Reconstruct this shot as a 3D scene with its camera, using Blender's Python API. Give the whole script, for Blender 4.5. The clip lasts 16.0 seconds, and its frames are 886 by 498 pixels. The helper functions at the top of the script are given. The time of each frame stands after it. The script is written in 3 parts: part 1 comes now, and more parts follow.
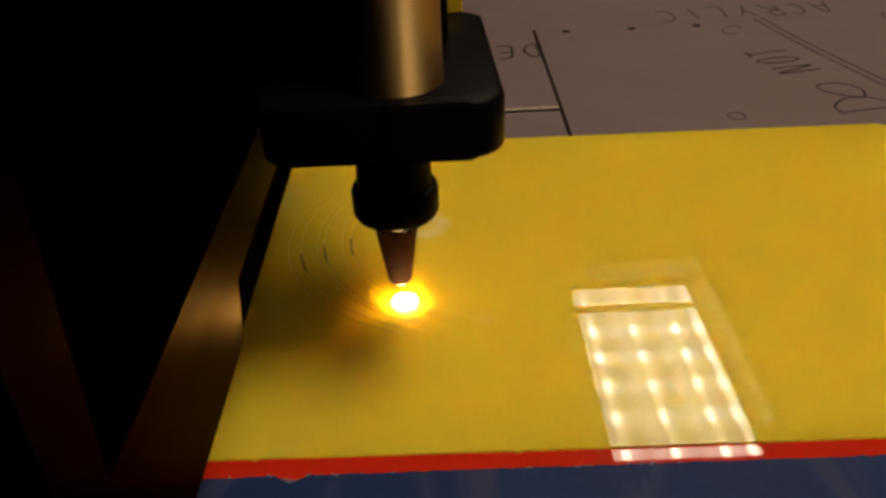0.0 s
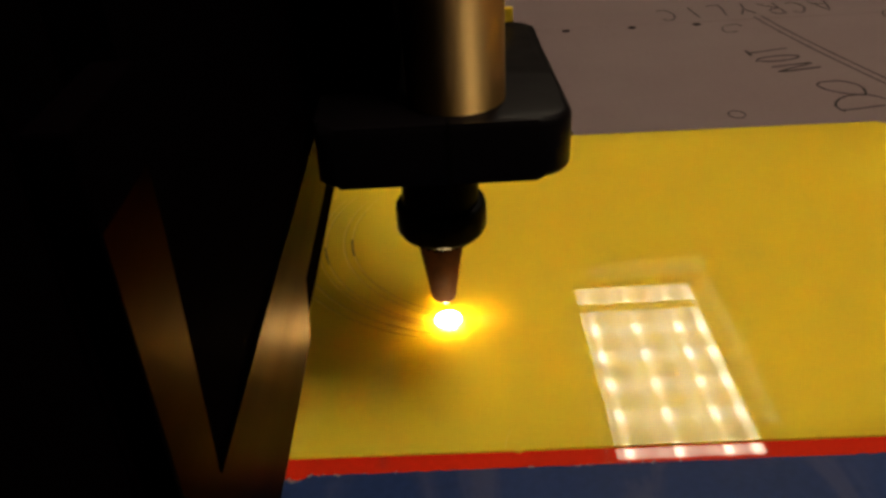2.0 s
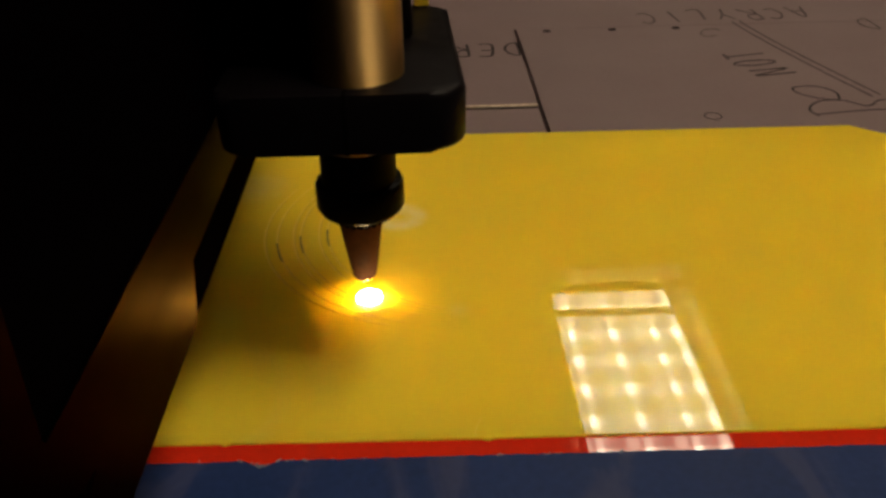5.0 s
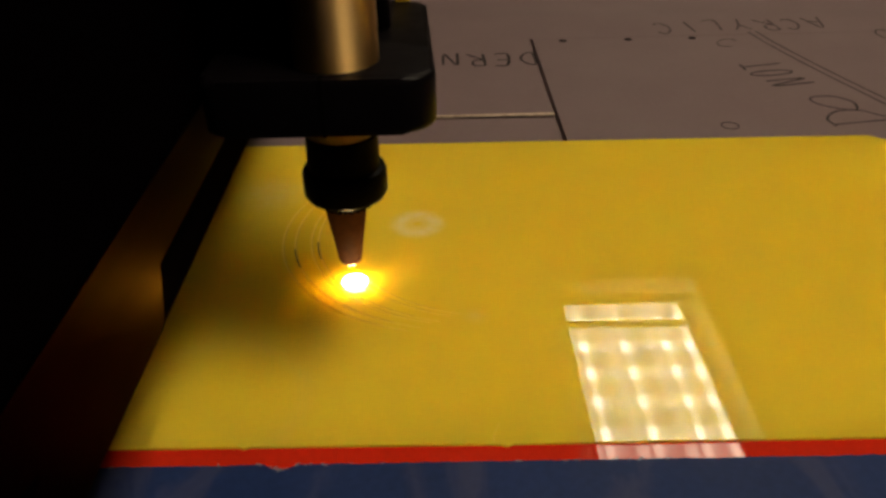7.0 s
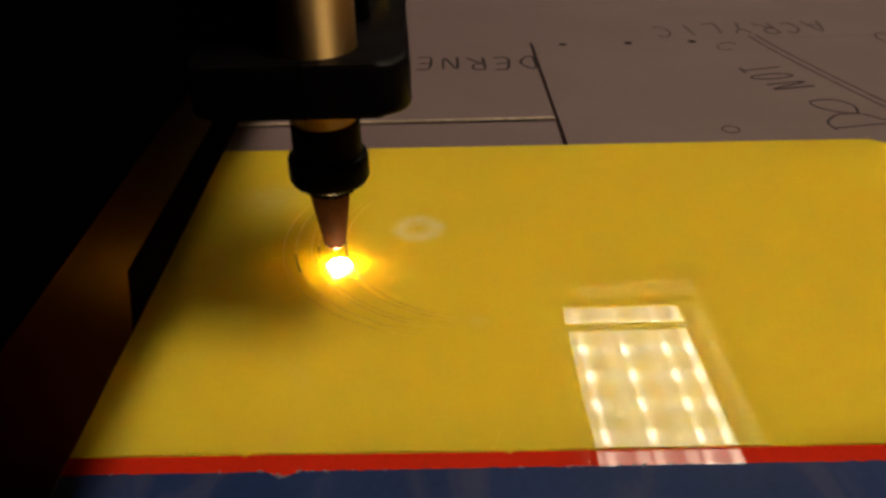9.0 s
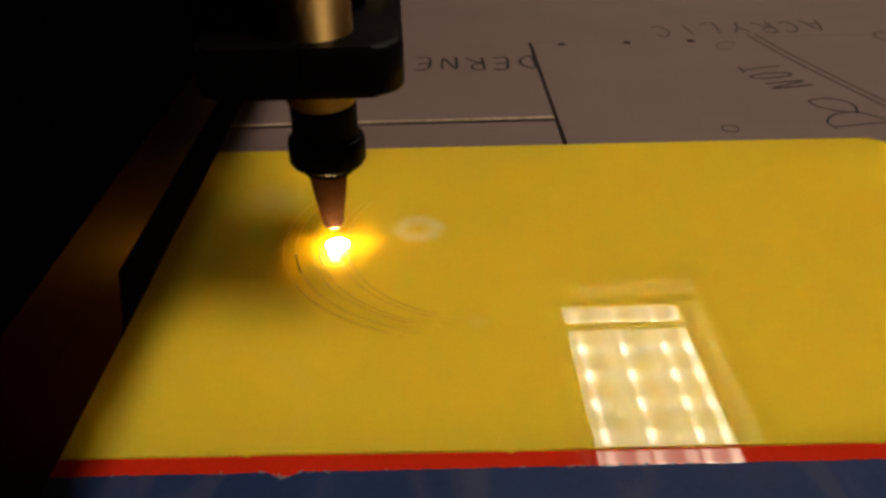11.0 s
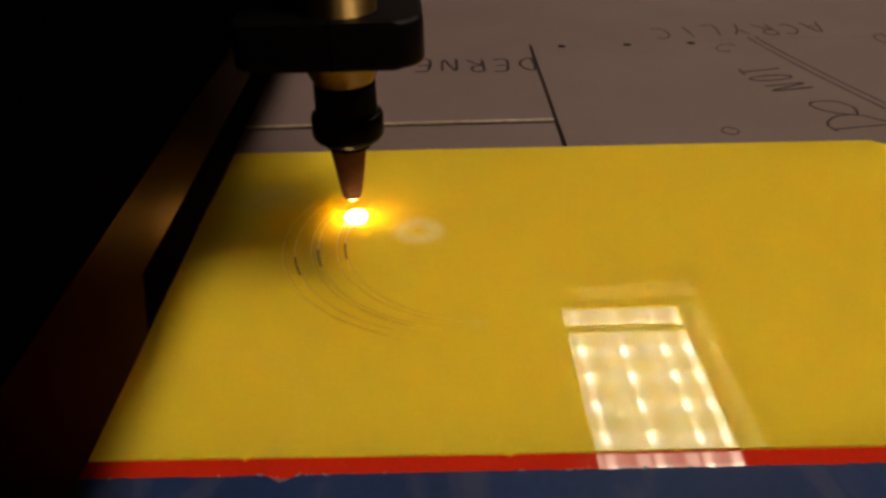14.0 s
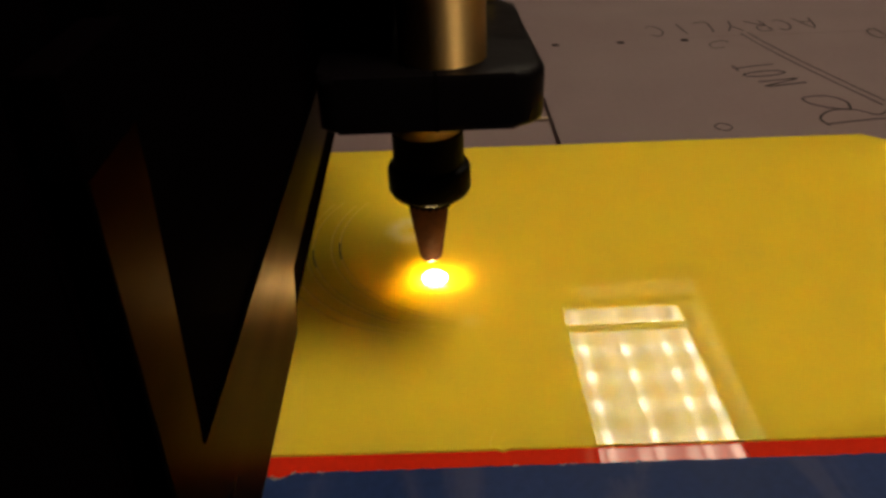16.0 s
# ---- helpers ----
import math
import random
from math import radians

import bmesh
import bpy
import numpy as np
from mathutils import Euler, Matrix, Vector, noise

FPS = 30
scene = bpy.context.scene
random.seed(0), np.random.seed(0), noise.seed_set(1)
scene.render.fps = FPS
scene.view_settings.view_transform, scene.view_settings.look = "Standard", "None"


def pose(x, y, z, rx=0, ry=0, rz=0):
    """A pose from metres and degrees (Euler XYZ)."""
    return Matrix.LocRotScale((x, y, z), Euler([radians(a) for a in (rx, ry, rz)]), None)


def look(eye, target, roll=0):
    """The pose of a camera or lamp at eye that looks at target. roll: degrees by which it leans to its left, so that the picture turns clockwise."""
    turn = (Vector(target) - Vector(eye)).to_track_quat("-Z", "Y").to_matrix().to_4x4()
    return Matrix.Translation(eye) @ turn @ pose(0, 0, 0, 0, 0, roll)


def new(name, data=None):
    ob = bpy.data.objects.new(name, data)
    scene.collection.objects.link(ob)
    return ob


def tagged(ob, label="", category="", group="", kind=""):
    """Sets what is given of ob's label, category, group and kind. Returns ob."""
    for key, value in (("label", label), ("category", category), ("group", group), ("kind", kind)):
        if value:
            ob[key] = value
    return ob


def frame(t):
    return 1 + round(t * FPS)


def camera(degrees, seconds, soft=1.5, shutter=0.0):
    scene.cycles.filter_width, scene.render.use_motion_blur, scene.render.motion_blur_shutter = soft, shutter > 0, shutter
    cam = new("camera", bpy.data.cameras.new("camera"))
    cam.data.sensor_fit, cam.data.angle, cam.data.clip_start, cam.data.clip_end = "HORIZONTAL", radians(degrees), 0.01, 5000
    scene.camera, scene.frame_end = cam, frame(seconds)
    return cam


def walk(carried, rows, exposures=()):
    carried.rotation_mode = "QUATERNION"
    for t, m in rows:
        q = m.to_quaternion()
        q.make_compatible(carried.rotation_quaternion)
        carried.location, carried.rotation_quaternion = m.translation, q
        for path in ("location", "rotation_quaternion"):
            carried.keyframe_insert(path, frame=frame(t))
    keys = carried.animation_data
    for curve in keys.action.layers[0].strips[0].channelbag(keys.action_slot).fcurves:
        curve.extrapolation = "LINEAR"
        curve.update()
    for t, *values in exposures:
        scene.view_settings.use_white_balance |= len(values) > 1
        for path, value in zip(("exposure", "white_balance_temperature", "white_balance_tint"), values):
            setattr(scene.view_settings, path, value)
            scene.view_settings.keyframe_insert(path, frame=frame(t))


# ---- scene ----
# A laser cutter at work on a stack of acrylic sheets. Metres; the top of the yellow sheet is z = 0.
PATH = [
    (0, 0.0013, 0.0024, 0.1378, 0.47, -32.43, -2.74),
    (0.5, 0.0013, 0.0019, 0.1383, 0.43, -32.43, -2.72),
    (1, 0.0018, 0.0024, 0.1378, 0.37, -32.35, -2.65),
    (1.5, 0.0017, 0.0026, 0.1376, 0.35, -32.33, -2.80),
    (2, 0.0018, 0.0020, 0.1383, 0.67, -32.44, -3.19),
    (2.5, 0.0047, 0.0013, 0.1388, 0.77, -33.00, -3.92),
    (3, 0.0048, 0.0001, 0.1357, -0.33, -33.54, -2.50),
    (3.5, 0.0050, -0.0019, 0.1355, 1.05, -32.62, -3.02),
    (4, 0.0047, -0.0007, 0.1354, 0.18, -32.30, -2.36),
    (6.3, 0.0012, -0.0000, 0.1343, -1.30, -32.13, -0.83),
    (6.5, 0.0013, -0.0010, 0.1338, -0.21, -31.91, -1.08),
    (7, 0.0011, -0.0011, 0.1345, -0.12, -31.51, -1.25),
    (7.5, 0.0010, -0.0007, 0.1346, 0.15, -31.49, -1.55),
    (8, 0.0010, -0.0002, 0.1345, -0.05, -31.52, -1.33),
    (8.5, 0.0003, -0.0013, 0.1355, -0.03, -31.43, -1.35),
    (9, 0.0004, -0.0001, 0.1345, -0.22, -31.30, -1.27),
    (11.5, -0.0001, 0.0000, 0.1345, -0.30, -31.30, -1.42),
    (12, 0.0001, 0.0001, 0.1347, -0.18, -31.46, -1.40),
    (12.5, -0.0000, -0.0000, 0.1349, -0.16, -31.38, -1.43),
    (13, 0.0003, 0.0004, 0.1345, -0.27, -31.32, -1.36),
    (13.5, 0.0003, 0.0003, 0.1348, -0.29, -31.24, -1.39),
    (14, 0.0003, 0.0004, 0.1344, -0.29, -31.18, -1.34),
    (14.5, -0.0001, 0.0002, 0.1349, -0.29, -31.23, -1.39),
    (15, 0.0001, 0.0004, 0.1342, -0.25, -31.23, -1.34),
    (15.5, 0.0001, 0.0004, 0.1339, -0.17, -31.18, -1.36),
    (16, 0.0023, -0.0010, 0.1342, -0.25, -31.08, -2.15),
]


def aim(x, y, z, yaw, pitch, roll):
    a, p = radians(yaw), radians(pitch)
    way = Vector((-math.sin(a) * math.cos(p), math.cos(a) * math.cos(p), math.sin(p)))
    eye = Vector((x, y, z))
    return look(eye, eye + way, roll)


cam = camera(56.5, 16.0, soft=3.2, shutter=0.5)
walk(cam, [(row[0], aim(*row[1:])) for row in PATH])

# ---- light: a ceiling troffer, an added unseen stronger one and a dim warm room ----
CEILING = 2.363
world = bpy.data.worlds.new("room_dusk")
scene.world = world
world.use_nodes = True
world.node_tree.nodes["Background"].inputs["Color"].default_value = (1.0, 0.86, 0.66, 1)
world.node_tree.nodes["Background"].inputs["Strength"].default_value = 0.003
scene.view_settings.exposure = 0.0
LAMP = (1.0, 0.84, 0.60)
PANEL_GLOW, NEAR_GLOW, FLAME_GLOW = 9.3, 23.8, 86.0


# ---- materials ----
def node_material(name):
    m = bpy.data.materials.new(name)
    m.use_nodes = True
    return m, m.node_tree, m.node_tree.nodes["Principled BSDF"]


def surface(name, colour, rough=0.5, metal=0.0, grain=200.0, vary=0.15, bump=0.1, depth=0.0002, ior=1.5, spots=25.0, stretch=(1, 1, 1), shine=0.5):
    """A surface with grain and larger blotches, both at real size."""
    m, tree, bsdf = node_material(name)
    n, link = tree.nodes, tree.links
    coords = n.new("ShaderNodeTexCoord")
    mapping = n.new("ShaderNodeMapping")
    mapping.inputs["Scale"].default_value = stretch
    link.new(coords.outputs["Object"], mapping.inputs["Vector"])
    fine, large = n.new("ShaderNodeTexNoise"), n.new("ShaderNodeTexNoise")
    fine.inputs["Scale"].default_value, fine.inputs["Detail"].default_value = grain, 6
    large.inputs["Scale"].default_value, large.inputs["Detail"].default_value = spots, 4
    for t in (fine, large):
        link.new(mapping.outputs["Vector"], t.inputs["Vector"])
    both = n.new("ShaderNodeMath")
    both.operation = "MULTIPLY_ADD"
    both.inputs[1].default_value = 0.5
    link.new(fine.outputs["Fac"], both.inputs[0])
    half = n.new("ShaderNodeMath")
    half.operation = "MULTIPLY"
    half.inputs[1].default_value = 0.5
    link.new(large.outputs["Fac"], half.inputs[0])
    link.new(half.outputs[0], both.inputs[2])
    ramp = n.new("ShaderNodeMapRange")
    ramp.inputs["From Min"].default_value, ramp.inputs["From Max"].default_value = 0.3, 0.7
    ramp.inputs["To Min"].default_value, ramp.inputs["To Max"].default_value = 1 - vary, 1 + vary
    link.new(both.outputs[0], ramp.inputs["Value"])
    tint = n.new("ShaderNodeVectorMath")
    tint.operation = "SCALE"
    tint.inputs[0].default_value = colour
    link.new(ramp.outputs["Result"], tint.inputs["Scale"])
    link.new(tint.outputs["Vector"], bsdf.inputs["Base Color"])
    gloss = n.new("ShaderNodeMapRange")
    gloss.inputs["From Min"].default_value, gloss.inputs["From Max"].default_value = 0.3, 0.7
    gloss.inputs["To Min"].default_value, gloss.inputs["To Max"].default_value = rough * 0.8, min(1, rough * 1.2)
    link.new(large.outputs["Fac"], gloss.inputs["Value"])
    link.new(gloss.outputs["Result"], bsdf.inputs["Roughness"])
    if bump:
        b = n.new("ShaderNodeBump")
        b.inputs["Strength"].default_value, b.inputs["Distance"].default_value = bump, depth
        link.new(fine.outputs["Fac"], b.inputs["Height"])
        link.new(b.outputs["Normal"], bsdf.inputs["Normal"])
    bsdf.inputs["Metallic"].default_value, bsdf.inputs["IOR"].default_value = metal, ior
    bsdf.inputs["Specular IOR Level"].default_value = shine
    return m


def glow(name, colour, strength):
    m, tree, bsdf = node_material(name)
    bsdf.inputs["Base Color"].default_value = (0.8, 0.8, 0.8, 1)
    bsdf.inputs["Emission Color"].default_value = (*colour, 1)
    bsdf.inputs["Emission Strength"].default_value = strength
    return m


def louvre_glow_panel():
    """A ceiling light's flat panel: three columns and six rows of louvre cells, their lamp streaks, lit and dim sides
    painted into its glow.
    """
    m, tree, bsdf = node_material("painted_louvre_glow")
    n, link = tree.nodes, tree.links

    def math_node(kind, a, b=None, c=None, clamp=False):
        q = n.new("ShaderNodeMath")
        q.operation, q.use_clamp = kind, clamp
        for i, v in enumerate((a, b, c)):
            if v is None:
                continue
            if isinstance(v, (int, float)):
                q.inputs[i].default_value = v
            else:
                link.new(v, q.inputs[i])
        return q.outputs[0]

    def bump_at(value, centre, width):
        off = math_node("ABSOLUTE", math_node("SUBTRACT", value, centre))
        return math_node("SMOOTH_MAX", math_node("SUBTRACT", 1.0, math_node("DIVIDE", off, width)), 0.0, 0.05)

    def step_up(value, low, high):
        q = n.new("ShaderNodeMapRange")
        q.interpolation_type = "SMOOTHSTEP"
        link.new(value, q.inputs["Value"])
        q.inputs["From Min"].default_value, q.inputs["From Max"].default_value = low, high
        return q.outputs["Result"]

    split = n.new("ShaderNodeSeparateXYZ")
    link.new(n.new("ShaderNodeTexCoord").outputs["Object"], split.inputs[0])
    # u runs across a column of painted cells, from its lamp streak; v down a row, from the cross blade
    u = math_node("FRACT", math_node("DIVIDE", math_node("ADD", split.outputs["X"], 0.266), 0.2))
    v = math_node("FRACT", math_node("DIVIDE", math_node("SUBTRACT", 0.287 + 5 * 0.197, split.outputs["Y"]), 0.197))
    head_of_row = math_node("SUBTRACT", 1.0, step_up(v, 0.30, 0.48))
    fading = math_node("SUBTRACT", 1.0, v)
    lamp = math_node("MULTIPLY", step_up(u, 0.0, 0.06), math_node("SUBTRACT", 1.0, step_up(u, 0.13, 0.25)))
    lamp = math_node("MAXIMUM", lamp, bump_at(split.outputs["X"], 0.268, 0.03))
    lit_side = math_node("MULTIPLY", step_up(u, 0.10, 0.16), math_node("SUBTRACT", 1.0, step_up(u, 0.15, 0.62)))
    far_side = math_node("MULTIPLY", step_up(u, 0.60, 0.76), math_node("SUBTRACT", 1.0, step_up(u, 0.9, 1.0)))
    ripple = n.new("ShaderNodeTexNoise")
    ripple.inputs["Scale"].default_value, ripple.inputs["Detail"].default_value = 22, 3
    level = math_node("MULTIPLY_ADD", lamp, math_node("MULTIPLY_ADD", head_of_row, 1.45, 0.5), 0.24)
    level = math_node("MULTIPLY_ADD", lit_side, math_node("MULTIPLY_ADD", fading, 0.34, 0.14), level)
    level = math_node("MULTIPLY_ADD", far_side, math_node("MULTIPLY_ADD", v, 0.25, 0.16), level)
    level = math_node("MULTIPLY_ADD", head_of_row, 0.26, level)
    level = math_node("MULTIPLY", level, math_node("MULTIPLY_ADD", ripple.outputs["Fac"], 0.5, 0.75))
    bsdf.inputs["Base Color"].default_value = (0.7, 0.7, 0.65, 1)
    bsdf.inputs["Roughness"].default_value = 0.35
    bsdf.inputs["Emission Color"].default_value = (*LAMP, 1)
    link.new(math_node("MULTIPLY", level, PANEL_GLOW), bsdf.inputs["Emission Strength"])
    return m


def tilted_normal(tree, dx, dy):
    """The surface's normal leaned a little: the second gloss layer of a sheet is never quite flat on the first."""
    n, link = tree.nodes, tree.links
    geo, add, unit = n.new("ShaderNodeNewGeometry"), n.new("ShaderNodeVectorMath"), n.new("ShaderNodeVectorMath")
    add.operation, unit.operation = "ADD", "NORMALIZE"
    add.inputs[1].default_value = (dx, dy, 0)
    link.new(geo.outputs["Normal"], add.inputs[0])
    link.new(add.outputs["Vector"], unit.inputs[0])
    return unit.outputs["Vector"]


def ring_mask(tree, position, x, y, radius, width, wobble=0.0):
    """1 on a soft ring round (x, y) of the sheet, 0 away from it."""
    n, link = tree.nodes, tree.links
    off = n.new("ShaderNodeVectorMath")
    off.operation = "DISTANCE"
    off.inputs[1].default_value = (x, y, 0)
    link.new(position, off.inputs[0])
    gap = n.new("ShaderNodeMath")
    gap.operation = "SUBTRACT"
    gap.inputs[1].default_value = radius
    link.new(off.outputs["Value"], gap.inputs[0])
    size = n.new("ShaderNodeMath")
    size.operation = "ABSOLUTE"
    link.new(gap.outputs[0], size.inputs[0])
    fall = n.new("ShaderNodeMapRange")
    fall.interpolation_type = "SMOOTHSTEP"
    fall.inputs["From Min"].default_value, fall.inputs["From Max"].default_value = 0, width
    fall.inputs["To Min"].default_value, fall.inputs["To Max"].default_value = 1, 0
    link.new(size.outputs[0], fall.inputs["Value"])
    return fall.outputs["Result"]


def yellow_acrylic():
    m = surface("yellow_acrylic", (0.82, 0.556, 0.032), rough=0.009, grain=900, vary=0.03, bump=0.0, ior=1.49, spots=14, shine=0.5)
    tree = m.node_tree
    n, link, bsdf = tree.nodes, tree.links, tree.nodes["Principled BSDF"]
    position = n.new("ShaderNodeNewGeometry").outputs["Position"]
    # vapour residue left by earlier piercings; third and last: reflections painted as pale rings
    base = bsdf.inputs["Base Color"].links[0].from_socket
    for x, y, r, w, amount in ((-0.0066, 0.2346, 0.0058, 0.0046, 0.30), (-0.0066, 0.2346, 0.002, 0.0012, 0.1), (-0.058, 0.258, 0.004, 0.012, 0.10), (0.0102, 0.1825, 0.0, 0.005, 0.07), (-0.055, 0.150, 0.022, 0.004, 0.02)):
        mask = ring_mask(tree, position, x, y, r, w)
        noise_t = n.new("ShaderNodeTexNoise")
        noise_t.inputs["Scale"].default_value = 260
        link.new(position, noise_t.inputs["Vector"])
        k = n.new("ShaderNodeMath")
        k.operation = "MULTIPLY"
        link.new(mask, k.inputs[0])
        link.new(noise_t.outputs["Fac"], k.inputs[1])
        k2 = n.new("ShaderNodeMath")
        k2.operation = "MULTIPLY"
        k2.inputs[1].default_value = 2 * amount
        link.new(k.outputs[0], k2.inputs[0])
        mix = n.new("ShaderNodeMix")
        mix.data_type = "RGBA"
        link.new(k2.outputs[0], mix.inputs["Factor"])
        link.new(base, mix.inputs["A"])
        mix.inputs["B"].default_value = (0.85, 0.78, 0.6, 1)
        base = mix.outputs["Result"]
    link.new(base, bsdf.inputs["Base Color"])
    bsdf.inputs["Coat Weight"].default_value = 0.10
    bsdf.inputs["Coat Roughness"].default_value = 0.014
    bsdf.inputs["Coat IOR"].default_value = 1.5
    link.new(tilted_normal(tree, -0.0150, -0.0135), bsdf.inputs["Coat Normal"])
    # light of the cut spreads through the translucent sheet
    bsdf.subsurface_method = "BURLEY"
    bsdf.inputs["Subsurface Weight"].default_value = 0.75
    bsdf.inputs["Subsurface Radius"].default_value = (1.0, 0.6, 0.15)
    bsdf.inputs["Subsurface Scale"].default_value = 0.042
    return m


YELLOW = yellow_acrylic()
RED = surface("red_acrylic", (0.5, 0.022, 0.008), rough=0.018, grain=700, vary=0.06, bump=0.0, ior=1.49, spots=60, shine=0.8)
def blue_film():
    """Blue film with broad pale smears rubbed into it."""
    m = surface("blue_film", (0.012, 0.026, 0.094), rough=0.5, grain=500, vary=0.2, bump=0.2, depth=0.0003, spots=45, shine=0.2)
    tree = m.node_tree
    n, link, bsdf = tree.nodes, tree.links, tree.nodes["Principled BSDF"]
    mapping = n.new("ShaderNodeMapping")
    mapping.inputs["Scale"].default_value, mapping.inputs["Rotation"].default_value = (1, 0.4, 1), (0, 0, 0.35)
    link.new(n.new("ShaderNodeTexCoord").outputs["Object"], mapping.inputs["Vector"])
    smear = n.new("ShaderNodeTexNoise")
    smear.inputs["Scale"].default_value, smear.inputs["Detail"].default_value, smear.inputs["Distortion"].default_value = 60, 3, 1.2
    link.new(mapping.outputs["Vector"], smear.inputs["Vector"])
    edge = n.new("ShaderNodeMapRange")
    edge.interpolation_type = "SMOOTHSTEP"
    edge.inputs["From Min"].default_value, edge.inputs["From Max"].default_value = 0.46, 0.66
    edge.inputs["To Max"].default_value = 0.45
    link.new(smear.outputs["Fac"], edge.inputs["Value"])
    mix = n.new("ShaderNodeMix")
    mix.data_type = "RGBA"
    link.new(edge.outputs["Result"], mix.inputs["Factor"])
    link.new(bsdf.inputs["Base Color"].links[0].from_socket, mix.inputs["A"])
    mix.inputs["B"].default_value = (0.058, 0.060, 0.115, 1)
    link.new(mix.outputs["Result"], bsdf.inputs["Base Color"])
    return m


BLUE = blue_film()
SHRED = surface("frayed_film", (0.20, 0.19, 0.22), rough=0.6, grain=900, vary=0.2, bump=0.1)
BOARD = surface("grey_painted_board", (0.150, 0.100, 0.104), rough=0.62, grain=420, vary=0.07, bump=0.12, depth=0.0002, spots=9)
BOARD_EDGE = surface("raw_board_edge", (0.5, 0.4, 0.3), rough=0.8, grain=500, vary=0.5, bump=0.4)
GAP = surface("black_recess_shade", (0.003, 0.0025, 0.002), rough=0.9, shine=0.02, vary=0.1, bump=0)
PENCIL = surface("pencil_lead", (0.008, 0.0065, 0.006), rough=0.6, shine=0.1, grain=1500, vary=0.4, bump=0)
PENCIL_RUBBED = surface("rubbed_pencil", (0.066, 0.049, 0.049), rough=0.6, shine=0.1, grain=900, vary=0.3, bump=0)
PENCIL_FAINT = surface("pencil_faint", (0.032, 0.026, 0.023), rough=0.6, shine=0.1, grain=1500, vary=0.3, bump=0)
BLACK = surface("black_anodised_aluminium", (0.0018, 0.0015, 0.0018), rough=0.3, grain=900, vary=0.15, bump=0.05, depth=0.0001, shine=0.5, ior=1.08)
BLOCK = surface("worn_black_anodising", (0.0034, 0.0026, 0.0034), rough=0.36, grain=700, vary=0.25, bump=0.06, depth=0.0001, shine=0.5, ior=1.16, spots=120)
BLACK_RUB = surface("black_plastic_cover", (0.0012, 0.0006, 0.0009), rough=0.55, grain=700, vary=0.15, bump=0.05, shine=0.03, ior=1.02)
BRASS = surface("brushed_brass", (0.88, 0.58, 0.22), rough=0.46, metal=1.0, grain=350, vary=0.12, bump=0.12, depth=0.00006, stretch=(1, 1, 0.06))
turn_marks = BRASS.node_tree.nodes.new("ShaderNodeTangent")
turn_marks.direction_type, turn_marks.axis = "RADIAL", "Z"
BRASS.node_tree.links.new(turn_marks.outputs["Tangent"], BRASS.node_tree.nodes["Principled BSDF"].inputs["Tangent"])
BRASS.node_tree.nodes["Principled BSDF"].inputs["Anisotropic"].default_value = 0.9
BRASS.node_tree.nodes["Principled BSDF"].inputs["Anisotropic Rotation"].default_value = 0.25
# a darker brass than the lens tube's
DARK_BRASS = surface("dark_brass", (0.16, 0.10, 0.055), rough=0.5, metal=1.0, grain=500, vary=0.25, bump=0.1, depth=0.0001)
COPPER = surface("heat_stained_copper", (0.092, 0.033, 0.012), rough=0.8, metal=0.0, grain=500, vary=0.25, bump=0.1, depth=0.0001, shine=0.05, spots=180)
TIP = surface("polished_copper", (0.8, 0.5, 0.3), rough=0.25, metal=1.0, grain=600, vary=0.1, bump=0)
PLATE = surface("dull_bronze_anodised_plate", (0.0046, 0.0044, 0.0052), rough=0.34, metal=1.0, grain=500, vary=0.12, bump=0.08, depth=0.00005, spots=70, stretch=(1, 0.2, 1))
PLATE.node_tree.nodes["Principled BSDF"].inputs["Specular Tint"].default_value = (0.50, 0.45, 0.39, 1)
CUT = surface("burnt_cut", (0.02, 0.009, 0.002), rough=0.5, grain=900, vary=0.3, bump=0.1)
CUT_EDGE = surface("browned_cut", (0.55, 0.34, 0.012), rough=0.4, grain=900, vary=0.2, bump=0.1)
CUT_PALE = surface("melted_cut_lip", (0.84, 0.56, 0.03), rough=0.3, grain=900, vary=0.15, bump=0.2)
STEEL = surface("dark_painted_steel", (0.03, 0.03, 0.032), rough=0.5, grain=300, vary=0.12, bump=0.1)
WALL = surface("beige_wall_paint", (0.34, 0.275, 0.20), rough=0.85, grain=90, vary=0.06, bump=0.1, depth=0.001, spots=2)
TILE = surface("ceiling_tile", (0.5, 0.44, 0.35), rough=0.9, grain=60, vary=0.08, bump=0.3, depth=0.002, spots=3)
FLOOR = surface("concrete_floor", (0.12, 0.1, 0.085), rough=0.7, grain=40, vary=0.15, bump=0.2, depth=0.002, spots=2)
WHITE_METAL = surface("white_enamel_louvre", (0.82, 0.78, 0.7), rough=0.4, grain=80, vary=0.05, bump=0)
PANEL = louvre_glow_panel()
NEAR_PANEL = glow("added_lamp_panel", LAMP, NEAR_GLOW)
FLAME = glow("cutting_flame", (1.0, 0.68, 0.30), FLAME_GLOW)


# ---- building helpers ----
def part(name, bm, material, parent, label="", smooth=False):
    """Links a bmesh as one mesh object under a thing or a part."""
    mesh = bpy.data.meshes.new(name)
    bmesh.ops.recalc_face_normals(bm, faces=bm.faces)
    bm.to_mesh(mesh)
    bm.free()
    for m in material if isinstance(material, (list, tuple)) else (material,):
        mesh.materials.append(m)
    if smooth:
        mesh.shade_smooth()
        mesh.set_sharp_from_angle(angle=radians(35))
    ob = new(name, mesh)
    if parent:
        ob.parent = parent
    return tagged(ob, label)


